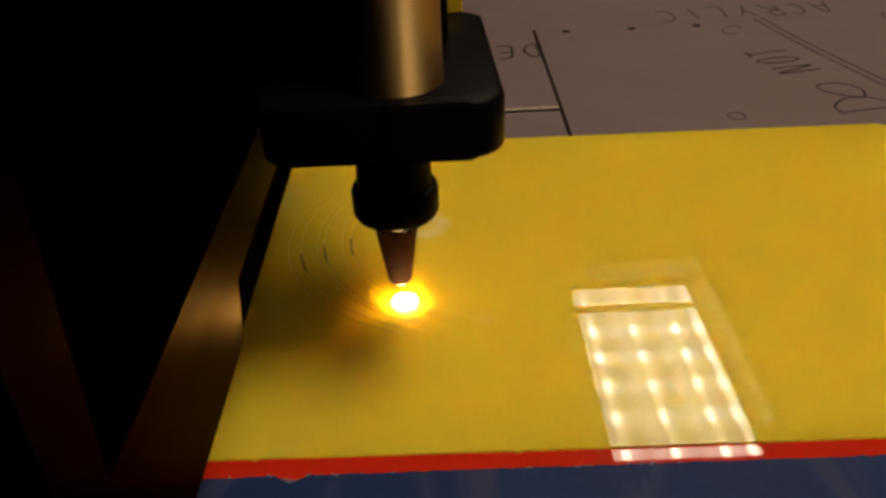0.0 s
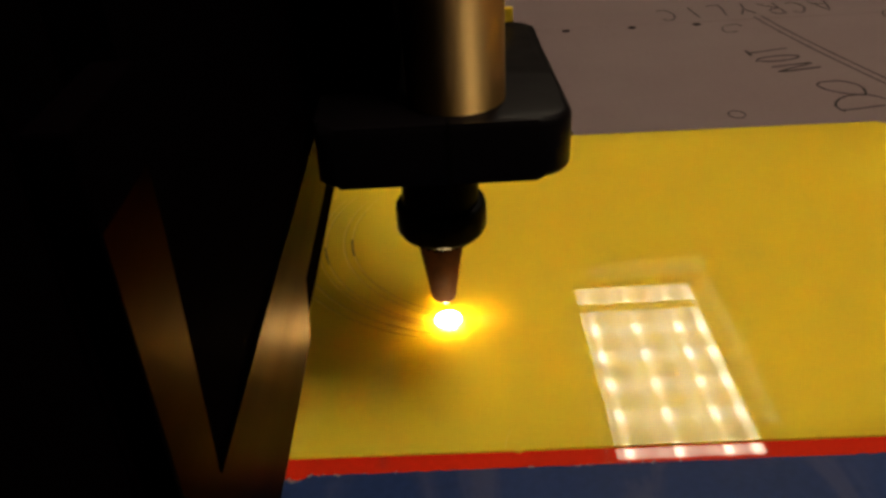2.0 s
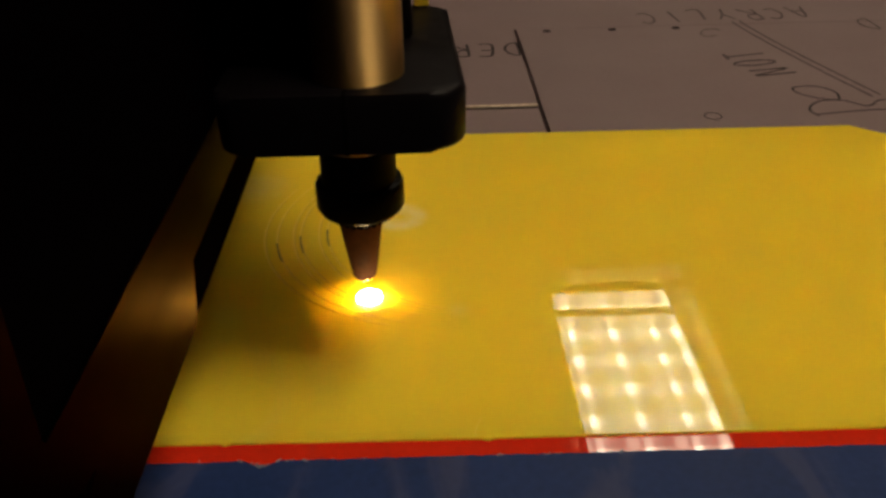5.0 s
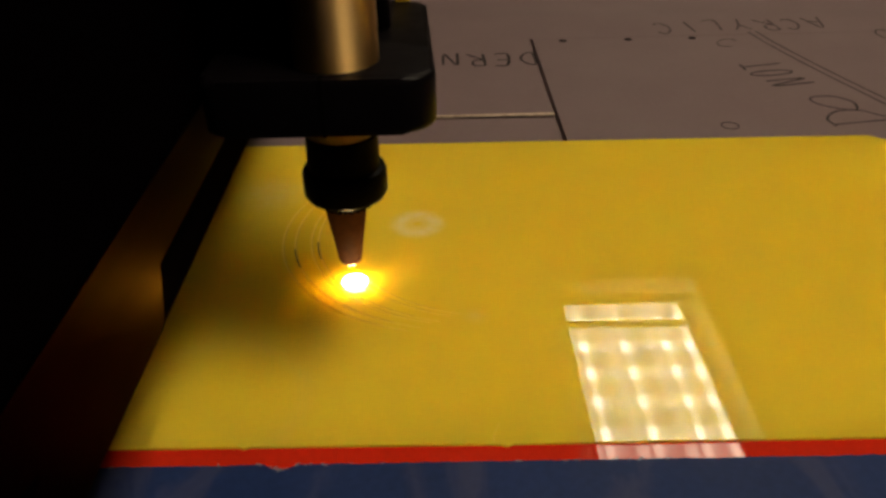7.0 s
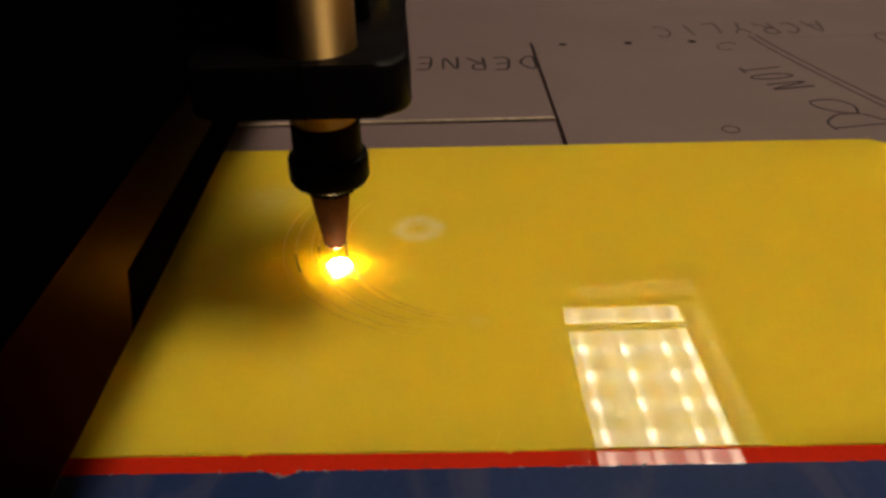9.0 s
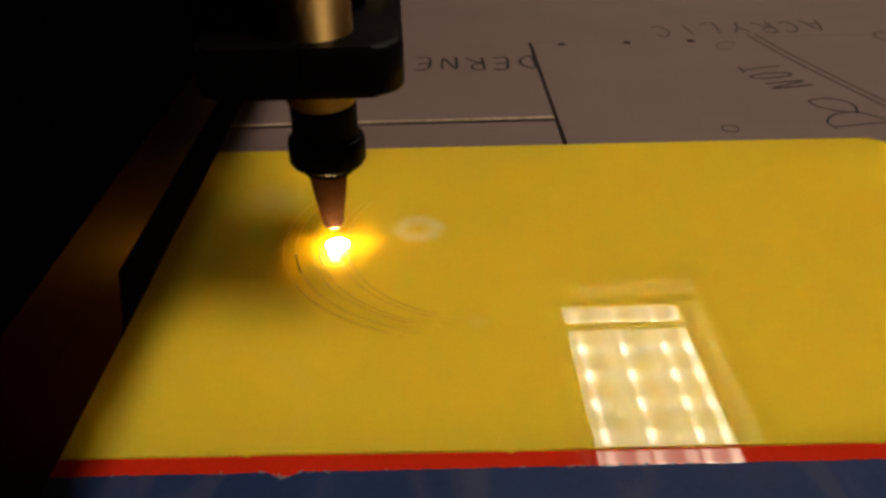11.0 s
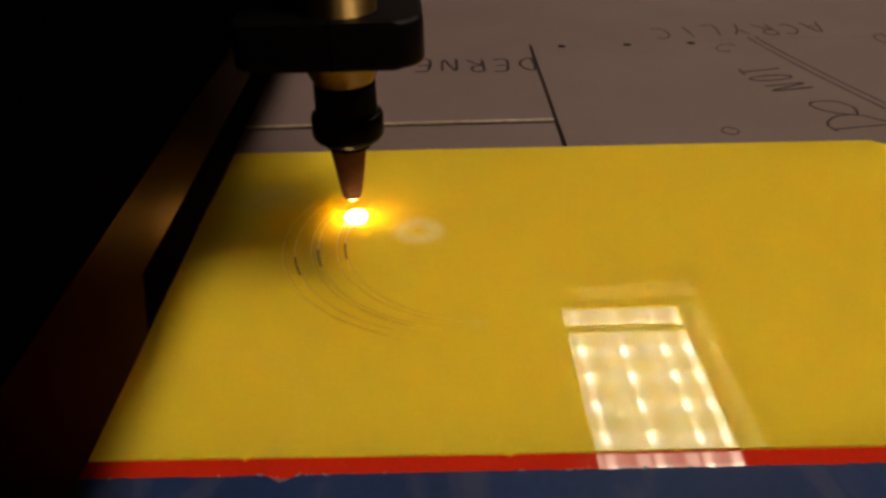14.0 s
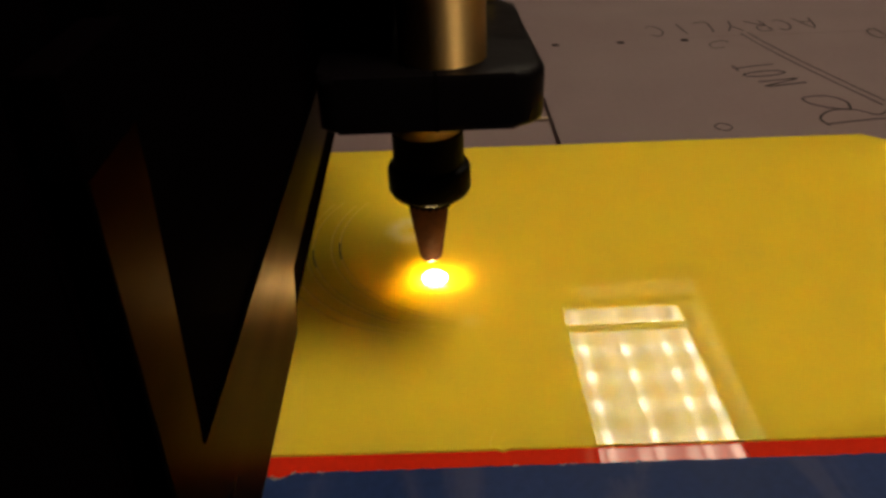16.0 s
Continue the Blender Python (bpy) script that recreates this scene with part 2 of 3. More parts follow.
def box(x0, y0, z0, x1, y1, z1, bevel=0.0, segments=2):
    bm = bmesh.new()
    bmesh.ops.create_cube(bm, size=1)
    for v in bm.verts:
        v.co = ((x0 + x1) / 2 + v.co.x * (x1 - x0), (y0 + y1) / 2 + v.co.y * (y1 - y0), (z0 + z1) / 2 + v.co.z * (z1 - z0))
    if bevel:
        bmesh.ops.bevel(bm, geom=bm.edges[:], offset=bevel, segments=segments, profile=0.5, affect="EDGES")
    return bm


def slab(outline, z0, z1, bevel=0.0, segments=2):
    """An upright prism over an outline of (x, y)."""
    bm = bmesh.new()
    low = [bm.verts.new((x, y, z0)) for x, y in outline]
    top = [bm.verts.new((x, y, z1)) for x, y in outline]
    bm.faces.new(top)
    bm.faces.new(low[::-1])
    for i in range(len(low)):
        j = (i + 1) % len(low)
        bm.faces.new((low[i], low[j], top[j], top[i]))
    if bevel:
        edges = [e for e in bm.edges if abs(e.verts[0].co.z - e.verts[1].co.z) < 1e-9]
        bmesh.ops.bevel(bm, geom=edges, offset=bevel, segments=segments, profile=0.5, affect="EDGES")
    return bm


def upright(outline, x0, x1):
    """A prism across x over an outline of (y, z)."""
    bm = bmesh.new()
    a = [bm.verts.new((x1, y, z)) for y, z in outline]
    b = [bm.verts.new((x0, y, z)) for y, z in outline]
    bm.faces.new(a)
    bm.faces.new(b[::-1])
    for i in range(len(a)):
        j = (i + 1) % len(a)
        bm.faces.new((a[i], a[j], b[j], b[i]))
    return bm


def rounded(x0, y0, x1, y1, radii, steps=6):
    """The outline of a rectangle; radii of its corners from (x0, y0) anticlockwise."""
    points = []
    for (cx, cy, a), r in zip(((x0, y0, 180), (x1, y0, 270), (x1, y1, 0), (x0, y1, 90)), radii):
        mx = cx + (r if cx == x0 else -r)
        my = cy + (r if cy == y0 else -r)
        if r <= 0:
            points.append((cx, cy))
            continue
        for k in range(steps + 1):
            b = radians(a + 90 * k / steps)
            points.append((mx + r * math.cos(b), my + r * math.sin(b)))
    return points


def turned(profile, x=0.0, y=0.0, steps=48, knurl=0.0):
    """A solid turned round a vertical axis, from rows of (radius, z); knurl roughens it to ridges."""
    bm = bmesh.new()
    rings = []
    for r, z in profile:
        ring = []
        for k in range(steps):
            a = 2 * math.pi * k / steps
            s = r + (knurl if k % 2 else -knurl) * (r > 1e-6)
            ring.append(bm.verts.new((x + s * math.cos(a), y + s * math.sin(a), z)))
        rings.append(ring)
    for low, top in zip(rings, rings[1:]):
        for k in range(steps):
            j = (k + 1) % steps
            bm.faces.new((low[k], low[j], top[j], top[k]))
    bm.faces.new(rings[0][::-1])
    bm.faces.new(rings[-1])
    return bm


def stroke(lines, z, width, height=0.00012):
    """Thin raised lines along polylines of (x, y)."""
    bm = bmesh.new()
    for line in lines:
        pts = [Vector((x, y, 0)) for x, y in line]
        rows = []
        for i, p in enumerate(pts):
            way = (pts[min(i + 1, len(pts) - 1)] - pts[max(i - 1, 0)]).normalized()
            side = Vector((-way.y, way.x, 0)) * width / 2 * (0.8 + 0.4 * noise.noise(p * 900))
            rows.append([bm.verts.new((*(p + side).xy, z)), bm.verts.new((*(p + side * 0.6).xy, z + height)), bm.verts.new((*(p - side * 0.6).xy, z + height)), bm.verts.new((*(p - side).xy, z))])
        for a, b in zip(rows, rows[1:]):
            for k in range(3):
                bm.faces.new((a[k], a[k + 1], b[k + 1], b[k]))
    return bm


def empty(name, label="", category="", group="", kind="", at=(0, 0, 0)):
    ob = new(name)
    ob.location = at
    return tagged(ob, label, category, group, kind)


# ---- the room ----
def room():
    x0, x1, y0, y1, z0 = -1.6, 5.0, -4.0, 6.5, -0.95
    for name, b, mat, label in (
        ("floor", box(x0, y0, z0 - 0.1, x1, y1, z0), FLOOR, "grey concrete workshop floor"),
        ("ceiling", box(x0, y0, CEILING + 0.1, x1, y1, CEILING + 0.2), TILE, "pale tiled workshop ceiling"),
        ("wall_north", box(x0, y1, z0, x1, y1 + 0.1, CEILING + 0.1), WALL, "beige painted workshop wall"),
        ("wall_south", box(x0, y0 - 0.1, z0, x1, y0, CEILING + 0.1), WALL, "beige painted workshop wall"),
        ("wall_west", box(x0 - 0.1, y0, z0, x0, y1, CEILING + 0.1), WALL, "beige painted workshop wall"),
        ("wall_east", box(x1, y0, z0, x1 + 0.1, y1, CEILING + 0.1), WALL, "beige painted workshop wall"),
    ):
        tagged(part(name, b, mat, None, label), kind="structure")


def troffer(panel=PANEL):
    """A recessed ceiling light of three columns and six rows of cells; its origin is the middle of its opening."""
    w, l, d = 0.61, 1.20, 0.085
    t = empty("ceiling_light", "white recessed ceiling light with a flat glowing panel", "ceiling light", "ceiling lights")
    hw, hl = w / 2, l / 2
    part("lens", box(-hw, -hl, 0.012, hw, hl, 0.02), panel, t, "flat glowing panel")
    for sx in (-1, 1):
        part("side_rim", box(sx * hw - 0.008, -hl, 0, sx * hw + 0.008, hl, d), WHITE_METAL, t)
    for sy in (-1, 1):
        part("end_rim", box(-hw - 0.008, sy * hl - 0.008, 0, hw + 0.008, sy * hl + 0.008, d), WHITE_METAL, t)
    part("end_bar", box(-hw, hl - 0.205, 0.006, hw, hl - 0.143, 0.0119), WHITE_METAL, t)
    return t


def ceiling_lights():
    first = troffer()
    first.matrix_basis = pose(0.9225, 2.902, CEILING)
    near = troffer(NEAR_PANEL)  # unseen light, placed from the shadows and made stronger to light the sheet
    near.matrix_basis = pose(0.9225, -0.25, CEILING)


# ---- the machine's bed ----
ZB = -0.009
SEAM_X, CRACK_Y, BACK_Y = 0.0542, 0.3448, 0.4577


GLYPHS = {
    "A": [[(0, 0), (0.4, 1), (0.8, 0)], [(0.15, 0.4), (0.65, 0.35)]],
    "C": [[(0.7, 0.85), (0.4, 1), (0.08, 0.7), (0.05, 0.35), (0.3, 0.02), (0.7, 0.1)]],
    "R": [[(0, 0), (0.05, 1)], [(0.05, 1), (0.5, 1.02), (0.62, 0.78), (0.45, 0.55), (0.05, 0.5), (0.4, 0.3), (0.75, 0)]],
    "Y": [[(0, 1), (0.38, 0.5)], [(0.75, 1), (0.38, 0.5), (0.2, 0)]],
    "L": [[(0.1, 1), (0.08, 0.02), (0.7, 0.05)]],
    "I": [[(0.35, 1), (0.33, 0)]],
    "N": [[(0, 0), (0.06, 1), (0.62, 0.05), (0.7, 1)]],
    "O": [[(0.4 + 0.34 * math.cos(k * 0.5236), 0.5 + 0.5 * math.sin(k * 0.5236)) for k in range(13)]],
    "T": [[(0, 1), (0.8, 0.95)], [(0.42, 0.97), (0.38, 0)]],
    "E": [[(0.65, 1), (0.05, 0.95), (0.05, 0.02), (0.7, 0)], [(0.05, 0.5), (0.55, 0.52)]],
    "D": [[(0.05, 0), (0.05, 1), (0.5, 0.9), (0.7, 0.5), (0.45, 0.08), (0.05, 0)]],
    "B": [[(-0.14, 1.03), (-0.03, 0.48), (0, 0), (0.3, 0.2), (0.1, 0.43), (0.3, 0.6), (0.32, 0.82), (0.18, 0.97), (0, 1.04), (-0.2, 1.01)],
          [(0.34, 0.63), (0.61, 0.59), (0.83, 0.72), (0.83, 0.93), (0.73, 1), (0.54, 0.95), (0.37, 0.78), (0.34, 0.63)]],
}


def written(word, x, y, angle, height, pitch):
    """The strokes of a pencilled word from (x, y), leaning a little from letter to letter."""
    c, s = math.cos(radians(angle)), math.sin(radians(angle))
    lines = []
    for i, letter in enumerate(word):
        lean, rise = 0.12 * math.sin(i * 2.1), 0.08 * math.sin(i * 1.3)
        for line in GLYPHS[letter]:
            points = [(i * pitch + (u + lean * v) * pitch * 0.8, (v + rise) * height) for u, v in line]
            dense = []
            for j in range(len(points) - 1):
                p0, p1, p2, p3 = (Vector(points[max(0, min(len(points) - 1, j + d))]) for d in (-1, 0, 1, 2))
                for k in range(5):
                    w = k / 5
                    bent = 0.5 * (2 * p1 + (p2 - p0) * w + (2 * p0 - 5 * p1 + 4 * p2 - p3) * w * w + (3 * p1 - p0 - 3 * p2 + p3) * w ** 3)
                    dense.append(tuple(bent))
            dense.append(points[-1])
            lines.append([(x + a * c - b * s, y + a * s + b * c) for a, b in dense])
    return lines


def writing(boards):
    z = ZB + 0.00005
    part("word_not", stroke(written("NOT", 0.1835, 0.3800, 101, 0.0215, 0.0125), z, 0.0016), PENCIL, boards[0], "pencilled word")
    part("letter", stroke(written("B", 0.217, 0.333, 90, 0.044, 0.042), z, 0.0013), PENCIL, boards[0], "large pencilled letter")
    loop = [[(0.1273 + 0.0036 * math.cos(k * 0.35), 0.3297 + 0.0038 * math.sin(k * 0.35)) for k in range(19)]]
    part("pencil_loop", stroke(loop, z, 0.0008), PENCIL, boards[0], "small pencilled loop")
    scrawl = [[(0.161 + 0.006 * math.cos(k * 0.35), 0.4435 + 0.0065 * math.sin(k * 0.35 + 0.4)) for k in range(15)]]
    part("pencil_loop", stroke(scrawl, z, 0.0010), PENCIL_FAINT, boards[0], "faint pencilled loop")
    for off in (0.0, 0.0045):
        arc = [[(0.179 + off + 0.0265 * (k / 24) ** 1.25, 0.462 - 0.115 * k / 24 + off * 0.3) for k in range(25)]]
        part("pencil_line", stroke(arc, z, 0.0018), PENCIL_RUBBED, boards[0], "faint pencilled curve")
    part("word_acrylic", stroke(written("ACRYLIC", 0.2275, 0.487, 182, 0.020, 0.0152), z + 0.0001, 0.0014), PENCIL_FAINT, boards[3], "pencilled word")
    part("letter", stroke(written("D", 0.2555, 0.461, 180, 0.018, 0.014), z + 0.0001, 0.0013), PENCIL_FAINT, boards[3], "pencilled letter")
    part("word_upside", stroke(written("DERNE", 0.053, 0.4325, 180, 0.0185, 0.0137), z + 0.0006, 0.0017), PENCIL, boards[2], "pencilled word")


def bed():
    tray = empty("machine_bed", "dark painted steel tray of the cutting bed", "machine bed")
    part("tray_floor", box(-0.62, -0.12, -0.06, 0.62, 0.80, -0.035), STEEL, tray)
    part("front_wall", box(-0.62, -0.14, -0.95, 0.62, -0.12, -0.02), STEEL, tray)
    part("back_wall", box(-0.62, 0.80, -0.95, 0.62, 0.82, 0.06), STEEL, tray)
    part("side_wall", box(-0.64, -0.14, -0.95, -0.62, 0.82, 0.06), STEEL, tray)
    part("side_wall", box(0.62, -0.14, -0.95, 0.64, 0.82, 0.06), STEEL, tray)
    g = 0.0009
    boards = (
        ("backing_board", rounded(SEAM_X + g, -0.05, 0.60, BACK_Y, (0, 0, 0, 0)), ZB, "grey backing board with pencilled words and a row of holes"),
        ("backing_board", rounded(-0.60, -0.05, SEAM_X - g, CRACK_Y - 0.0010, (0, 0, 0, 0)), ZB, "grey backing board beside a sawn gap"),
        ("backing_board", rounded(-0.60, CRACK_Y + 0.0006, SEAM_X - g, BACK_Y + 0.0, (0, 0, 0, 0)), ZB + 0.0006, "grey backing board with a pencilled word and raw sawn edge"),
        ("backing_board", rounded(-0.60, BACK_Y + 0.0001, 0.60, 0.79, (0, 0, 0, 0)), ZB + 0.00005, "plain grey backing board at the rear of the bed"),
    )
    made = []
    for name, outline, z, label in boards:
        made.append(tagged(part(name, slab(outline, -0.0348, z, 0.00008, 1), BOARD, None, label), category="board", group="boards on the bed"))
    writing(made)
    # the raw edge of the cross cut, proud of the paint
    n = 60
    edge = [[(-0.30 + (SEAM_X - g + 0.30) * k / n, CRACK_Y + 0.0009 + 0.0003 * noise.noise(Vector((k * 0.7, 0, 0)))) for k in range(n + 1)]]
    part("raw_edge", stroke(edge, ZB + 0.0005, 0.0016, 0.0007), BOARD_EDGE, made[2], "pale splintered raw edge")
    # nothing is drilled: flat black discs give the shade of the holes
    for x in (0.0717, 0.1084, 0.1443):
        part("hole", turned([(0.0023, ZB + 0.00005), (0.0023, ZB + 0.00012)], x, 0.4533, 20), GAP, made[0], "small drilled hole drawn as a black disc")
    return made


# ---- the stack of sheets ----
def sheets():
    zr = -0.0006
    y = 0.1343
    top = empty("yellow_sheet", "glossy yellow acrylic sheet with curved laser cuts", "acrylic sheet")
    front = [(-0.125, y + 0.0014)]
    for x, lift in ((-0.0444, 0.0007), (0.0149, -0.0002)):  # chips on the front edge
        c = y + lift
        front += [(x - 0.0015, c), (x - 0.0008, c - 0.0004), (x, c - 0.0008), (x + 0.0006, c - 0.0003), (x + 0.0014, c)]
    outline = front + [(0.188, y - 0.0016), (0.188, 0.2805), (0.1795, 0.2885), (0.1700, 0.2969), (-0.125, 0.2998)]
    part("sheet_face", slab(outline, -0.00056, 0.0, 0.0001, 1), YELLOW, top, "glossy yellow face")
    scratch = [(0.0118 + 0.0017 * (k / 6) ** 1.5, 0.1345 + 0.0058 * k / 6) for k in range(7)]
    part("scratch", stroke([scratch], 0.00001, 0.00025, 0.00003), CUT_PALE, top, "fine pale scratch")
    # curved cuts: pairs of arcs, scorched where the beam dwelt
    for k, left in enumerate((-0.0502, -0.0463, -0.0412, -0.039, -0.0332, -0.0305)):
        u = (left + 0.0332) / -0.017
        cx, r = 0.0152 - 0.0107 * u, 0.0477 + 0.0063 * u
        arc = [(cx + r * math.cos(radians(a)), 0.229 + r * math.sin(radians(a))) for a in range(150 - 3 * (k % 2), 258, 2)]
        part("cut_lip", stroke([arc], 0.00002, 0.0005, 0.0001), CUT_PALE, top, "thin melted cut line")
        side = [(cx + (r - 0.0005) * math.cos(radians(a)), 0.229 + (r - 0.0005) * math.sin(radians(a))) for a in range(160, 250, 2)]
        part("cut_line", stroke([side], 0.00002, 0.0003, 0.00005), CUT_EDGE, top, "fine dark cut line")
        if k % 2:
            tick = [(cx + r * math.cos(radians(a)), 0.229 + r * math.sin(radians(a))) for a in range(190 - 2 * (k - 1), 203 - 2 * (k - 1), 2)]
            part("scorch", stroke([tick], 0.00005, 0.00055, 0.00012), CUT, top, "dark scorched slot")
    under = empty("red_sheet", "glossy red acrylic sheet under the yellow one", "acrylic sheet")
    part("sheet_face", slab([(-0.13, 0.04), (0.20, 0.04), (0.20, 0.285), (-0.13, 0.285)], -0.0048, zr), RED, under)
    # blue film with a torn rear edge
    n, rear = 400, []
    for k in range(n + 1):
        x = 0.22 - 0.36 * k / n
        dip = 0.0017 * max(0.0, 1 - abs(x + 0.0355 + 0.0008 * noise.noise(Vector((x * 900, 1, 0)))) / 0.0034) ** 0.6
        rear.append((x, 0.1293 - 0.009 * x + 0.00026 * noise.noise(Vector((x * 420, 3, 0))) + 0.00012 * noise.noise(Vector((x * 1500, 5, 0))) + 0.00015 * noise.noise(Vector((x * 90, 7, 0))) - dip))
    film = empty("blue_film", "scuffed blue protective film with a torn edge", "protective film")
    part("film_face", slab([(-0.14, 0.03), (0.22, 0.03)] + rear, -0.00498, zr + 0.00012), BLUE, film)
    # frayed shreds along the tear
    shreds = random.Random(5)
    for k in range(26):
        x = -0.0350 + shreds.gauss(0, 0.004) if k < 15 else shreds.uniform(-0.10, 0.05)
        near = min(rear, key=lambda p: abs(p[0] - x))
        a, reach = shreds.uniform(0.2, 2.9), shreds.uniform(0.0006, 0.0018)
        line = [(x + reach * f * math.cos(a), near[1] - 0.0003 + reach * f * math.sin(a) * 0.5 + 0.0002 * math.sin(5 * f + k)) for f in (0, 0.35, 0.7, 1)]
        part("shred", stroke([line], zr + 0.00013, shreds.uniform(0.0002, 0.0005), 0.00015), SHRED, film, "pale frayed shred of film")
    board = part("blue_sheet", box(-0.14, 0.0, -0.0088, 0.22, 0.285, -0.005), BLUE, None)
    tagged(board, "blue sheet at the bottom of the stack", "acrylic sheet")
    return top


# ---- the gantry ----
GX, RAIL_Y = -0.0232, 0.1235


def gantry():
    g = empty("gantry", "black laser gantry with a dull metal side plate", "gantry")
    plate = upright([(0.0538, 0.047), (0.1170, 0.047), (0.1185, 0.0485), (0.1215, 0.0578), (0.60, 0.0578), (0.60, 0.0698), (0.0640, 0.0714),
                     (0.0634, 0.0724), (0.0648, 0.086), (0.0660, 0.100), (0.0668, 0.1125), (0.0650, 0.1145), (0.0560, 0.1145), (0.0543, 0.1125)], GX - 0.003, GX)
    bmesh.ops.bevel(plate, geom=[e for e in plate.edges if abs(e.verts[0].co.x - e.verts[1].co.x) < 1e-9], offset=0.0003, segments=2, profile=0.5, affect="EDGES")
    part("side_plate", plate, PLATE, g, "dull dark metal side plate")
    # added black piece in place of the plate's top fading into dark
    part("plate_top_shade", box(GX - 0.0031, 0.0533, 0.1080, GX + 0.0005, 0.0678, 0.1165, 0.0004), BLACK_RUB, g, "added black piece that darkens the plate's top")
    part("beam", box(GX - 0.06, 0.0545, 0.048, GX - 0.0048, 0.60, 0.069, 0.001), BLACK_RUB, g, "black beam")
    cover = upright([(0.0641, 0.0718), (0.60, 0.0702), (0.60, 0.24), (0.0672, 0.24), (0.0672, 0.1125), (0.0664, 0.100), (0.0652, 0.086), (0.0638, 0.0726)], GX - 0.075, GX - 0.0006)
    part("cover", cover, BLACK_RUB, g, "black cover over the belt")
    part("end_cover", box(GX - 0.075, 0.02, 0.0475, GX - 0.0035, 0.0534, 0.24, 0.001), BLACK_RUB, g, "black end cover")
    part("back_cover", box(GX - 0.075, 0.0535, 0.0695, GX - 0.0036, 0.0630, 0.24), BLACK_RUB, g, "black inner cover")
    part("rail", box(GX - 0.0046, 0.1196, 0.0436, GX - 0.0022, 0.60, 0.0576, 0.0002), BLACK_RUB, g, "black linear rail")
    return g


# ---- the laser head ----
def laser_head():
    h = empty("laser_head", "black laser head with a brass tube and a copper nozzle", "laser head")
    block = slab([(x - 0.05 * max(0, y + 0.035) * (x > 0), y) for x, y in rounded(-0.0215, -0.0465, 0.0260, 0.012, (0.004, 0.007, 0.005, 0.003))], 0.0665, 0.0785, 0.0016, 3)
    body = part("mounting_block", block, BLOCK, h, smooth=True)
    # the block is uncut; a black bar gives the slit's shade
    part("clamp_slit", box(0.0026, -0.0468, 0.0664, 0.0034, -0.0435, 0.0787), GAP, body, "clamping slit drawn as a black bar")
    part("lens_tube", turned([(0.0094, 0.0786), (0.0094, 0.1349)], 0.0048, -0.034, 64), BRASS, h, "brushed brass lens tube", smooth=True)
    part("carriage_plate", box(-0.02375, -0.030, 0.0790, -0.0060, 0.012, 0.20, 0.001), BLACK_RUB, h, "black carriage plate")
    # unseen box over the tube, added to deepen the head's shadow
    part("head_shade_box", box(-0.0058, -0.048, 0.135, 0.026, 0.045, 0.22, 0.002), BLACK_RUB, h, "unseen black box that shades the sheet")
    part("clamp_knob", turned([(0.0032, 0.0786), (0.0036, 0.079), (0.0036, 0.094), (0.003, 0.0945)], 0.0122, -0.012, 24), BLACK, h, "black clamp knob", smooth=True)
    part("tag", box(0.0160, 0.0095, 0.0786, 0.0196, 0.0110, 0.0822, 0.0003), CUT_PALE, h, "small yellow tag")
    part("thumb_screw", turned([(0.0046, 0.0632), (0.0053, 0.0638), (0.0053, 0.0655), (0.0046, 0.0664)], -0.0142, 0.0, 32), BLACK, h, "black thumb screw", smooth=True)
    nozzle = part("nozzle_stem", turned([(0.0088, 0.043), (0.0092, 0.0478), (0.0098, 0.049), (0.0128, 0.0545), (0.0130, 0.0555), (0.0130, 0.0664)], 0.0004, 0, 64), DARK_BRASS, h, "dark brass nozzle stem", smooth=True)
    part("collar", turned([(0.0090, 0.036), (0.0096, 0.0365), (0.0097, 0.0474), (0.0092, 0.0478)], 0.0005, 0, 48), BLACK, nozzle, "black collar", smooth=True)
    part("ring_nut", turned([(0.0080, 0.0278), (0.0106, 0.0294), (0.0114, 0.0308), (0.0114, 0.0366), (0.0110, 0.0376), (0.0098, 0.0381)], 0.0005, 0, 64), BLACK, nozzle, "black ring nut", smooth=True)
    part("knurl", turned([(0.0062, 0.0260), (0.0067, 0.0262), (0.0074, 0.0280)], 0.0004, 0, 44, 0.0005), BLACK_RUB, nozzle, "black knurled edge")
    part("nozzle_tip", turned([(0.0012, 0.0079), (0.0028, 0.0075), (0.0033, 0.0084), (0.0060, 0.0268)], 0, 0, 48), COPPER, nozzle, "tapered copper nozzle tip", smooth=True)
    # polished ring added under the tip to give the flame's glint
    part("glint_ring", turned([(0.0009, 0.0078), (0.0012, 0.0070), (0.0022, 0.0070), (0.0027, 0.0077)], 0, 0, 32), TIP, nozzle, "added polished ring that catches the flame", smooth=True)
    flame = part("flame", turned([(0.0014, -0.0007), (0.0029, -0.0005), (0.0036, 0), (0.0033, 0.0004), (0.0022, 0.0009), (0.0009, 0.0012), (0.0001, 0.0013)], 0, 0, 24), FLAME, h, "bright yellow cutting flame", smooth=True)
    ember = part("ember", turned([(0.0004, -0.0006), (0.0014, -0.0004), (0.0018, 0), (0.0012, 0.0005), (0.0004, 0.0008)], 0, 0, 20), FLAME, h, "glowing melt trailing the cut", smooth=True)
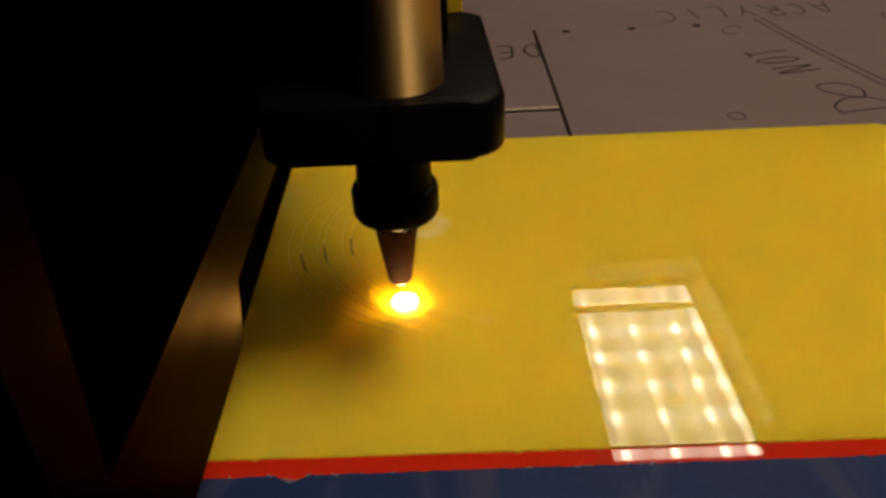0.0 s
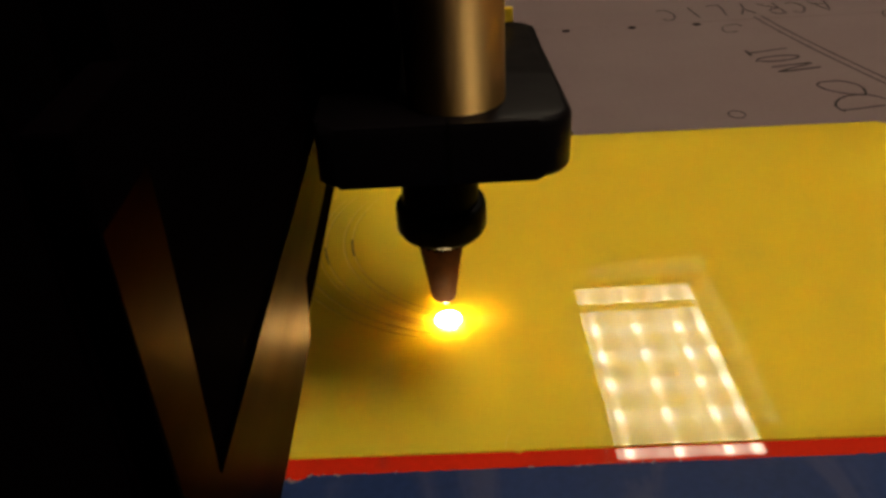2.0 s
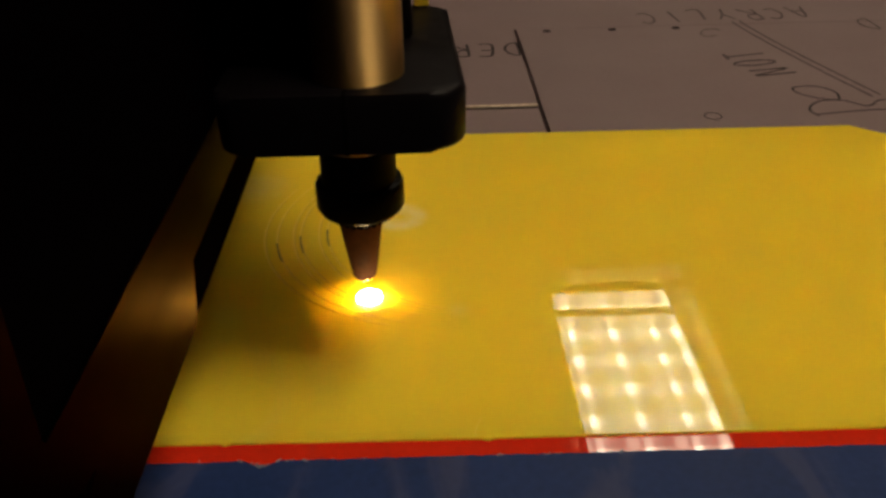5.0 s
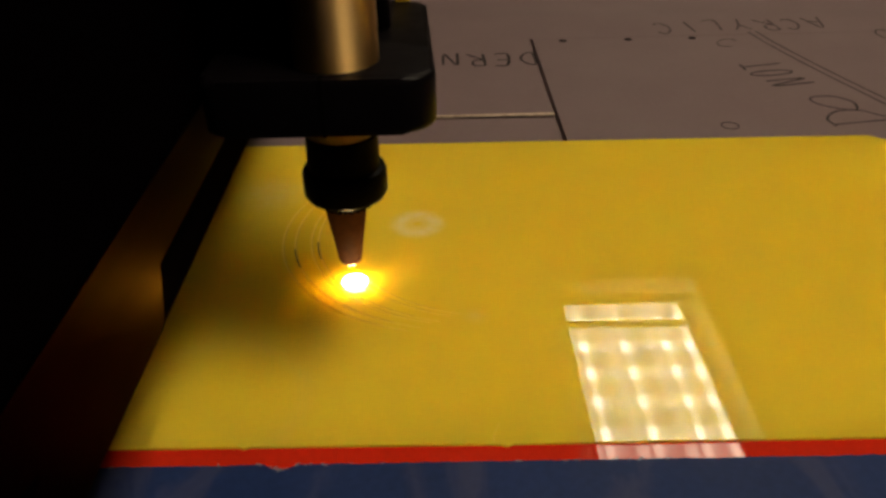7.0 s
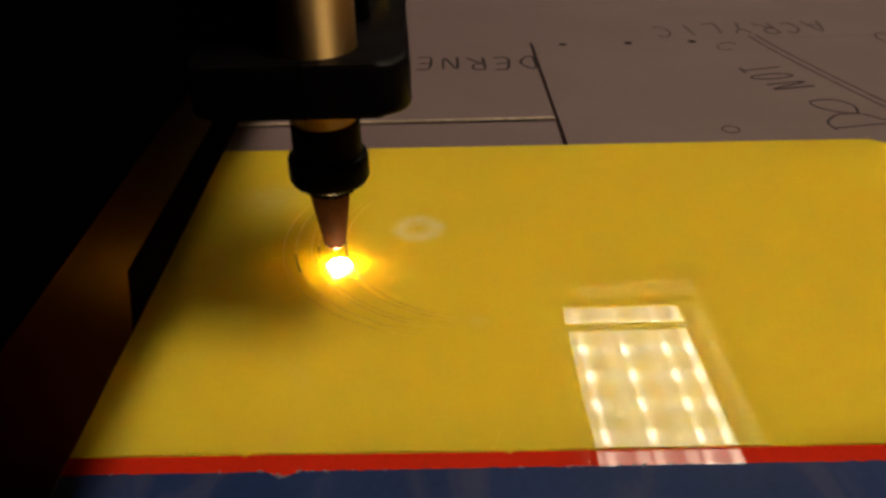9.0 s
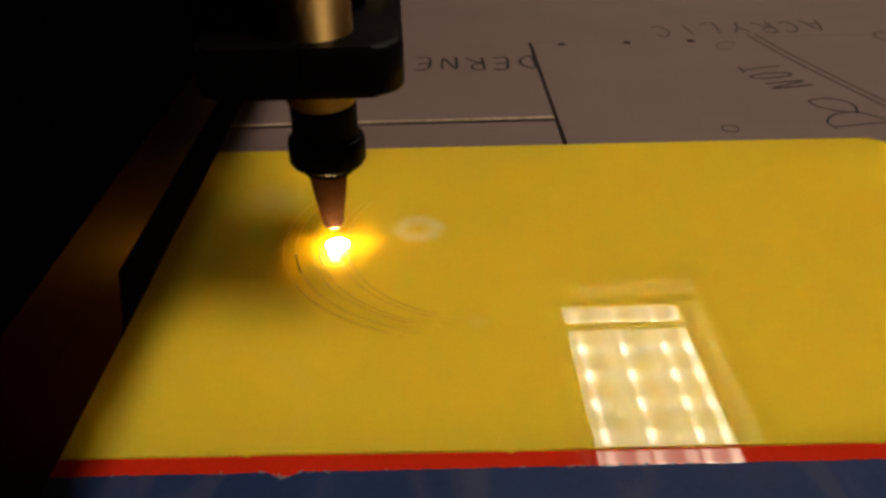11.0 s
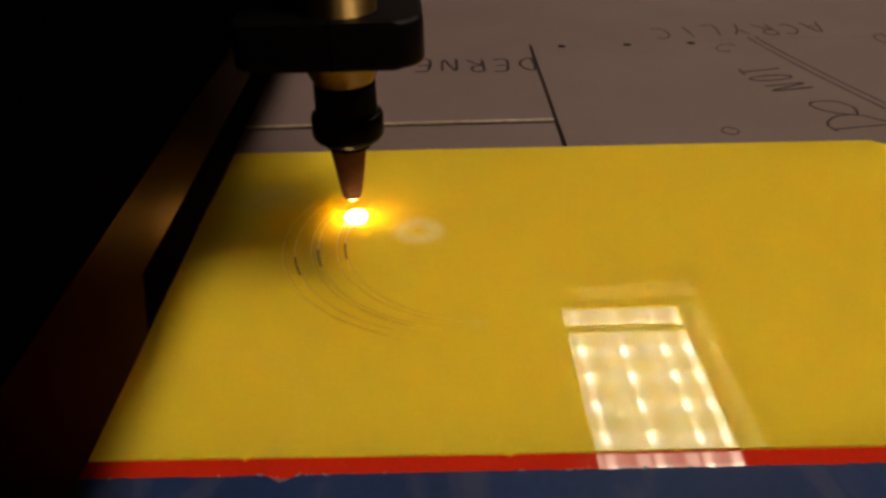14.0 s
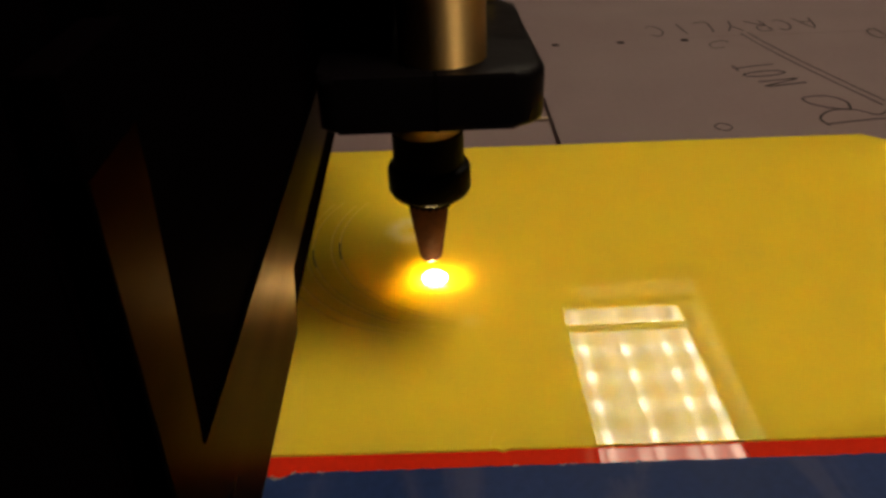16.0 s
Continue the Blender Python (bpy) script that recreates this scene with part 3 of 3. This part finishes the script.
    return h, flame, ember


HEAD = [
    (0, -0.0125, 0.1926), (0.5, -0.0100, 0.1901), (1, -0.0067, 0.1878), (1.5, -0.0038, 0.1854), (2, -0.0007, 0.1835), (2.5, 0.0009, 0.1835),
    (3, -0.0028, 0.1835), (3.5, -0.0059, 0.1846), (4, -0.0092, 0.1858), (5.2, -0.0164, 0.1908), (6.5, -0.0232, 0.1979), (7, -0.0252, 0.2011),
    (7.5, -0.0262, 0.2043), (8, -0.0284, 0.2068), (8.5, -0.0294, 0.2104), (9, -0.0311, 0.2131), (10.2, -0.0327, 0.2208), (11.5, -0.0330, 0.2288),
    (12, -0.0322, 0.2326), (12.5, -0.0319, 0.2359), (13, -0.0306, 0.2390), (13.5, -0.0298, 0.2410), (14, -0.0282, 0.2454), (14.5, -0.0270, 0.2463),
    (14.7, -0.0264, 0.2474), (15, -0.0186, 0.2353), (15.3, -0.0060, 0.2136), (15.5, -0.0001, 0.2016), (15.7, -0.0002, 0.2036), (16, -0.0003, 0.2053),
]


room()
ceiling_lights()
bed()
sheets()
carriage = gantry()
head, flame, ember = laser_head()


def motions():
    walk(carriage, [(t, pose(x, 0, 0)) for t, x, y in HEAD])
    walk(head, [(t, pose(x, y, 0)) for t, x, y in HEAD])
    low, up = pose(0.0008, -0.0010, 0.0007), pose(0, 0, 0.0165)
    walk(flame, [(0, low), (14.70, low), (14.77, up), (15.53, up), (15.60, low), (16, low)])

    rest = pose(0, 0, 0.022)
    trail = [(0, rest), (4.02, rest), (4.08, pose(0.0045, -0.0006, 0.0009)), (4.5, pose(0.0040, -0.0006, 0.0009)), (4.7, rest), (8.2, rest)]
    trail += [(8.4, pose(0.0006, -0.0032, 0.0009)), (9.2, pose(0.0006, -0.0042, 0.0009)), (11.3, pose(0.0004, -0.0068, 0.0009)), (13.0, pose(0.0010, -0.0070, 0.0009))]
    trail += [(13.6, pose(0.0014, -0.0045, 0.0009)), (13.8, rest), (16, rest)]
    walk(ember, trail)


motions()
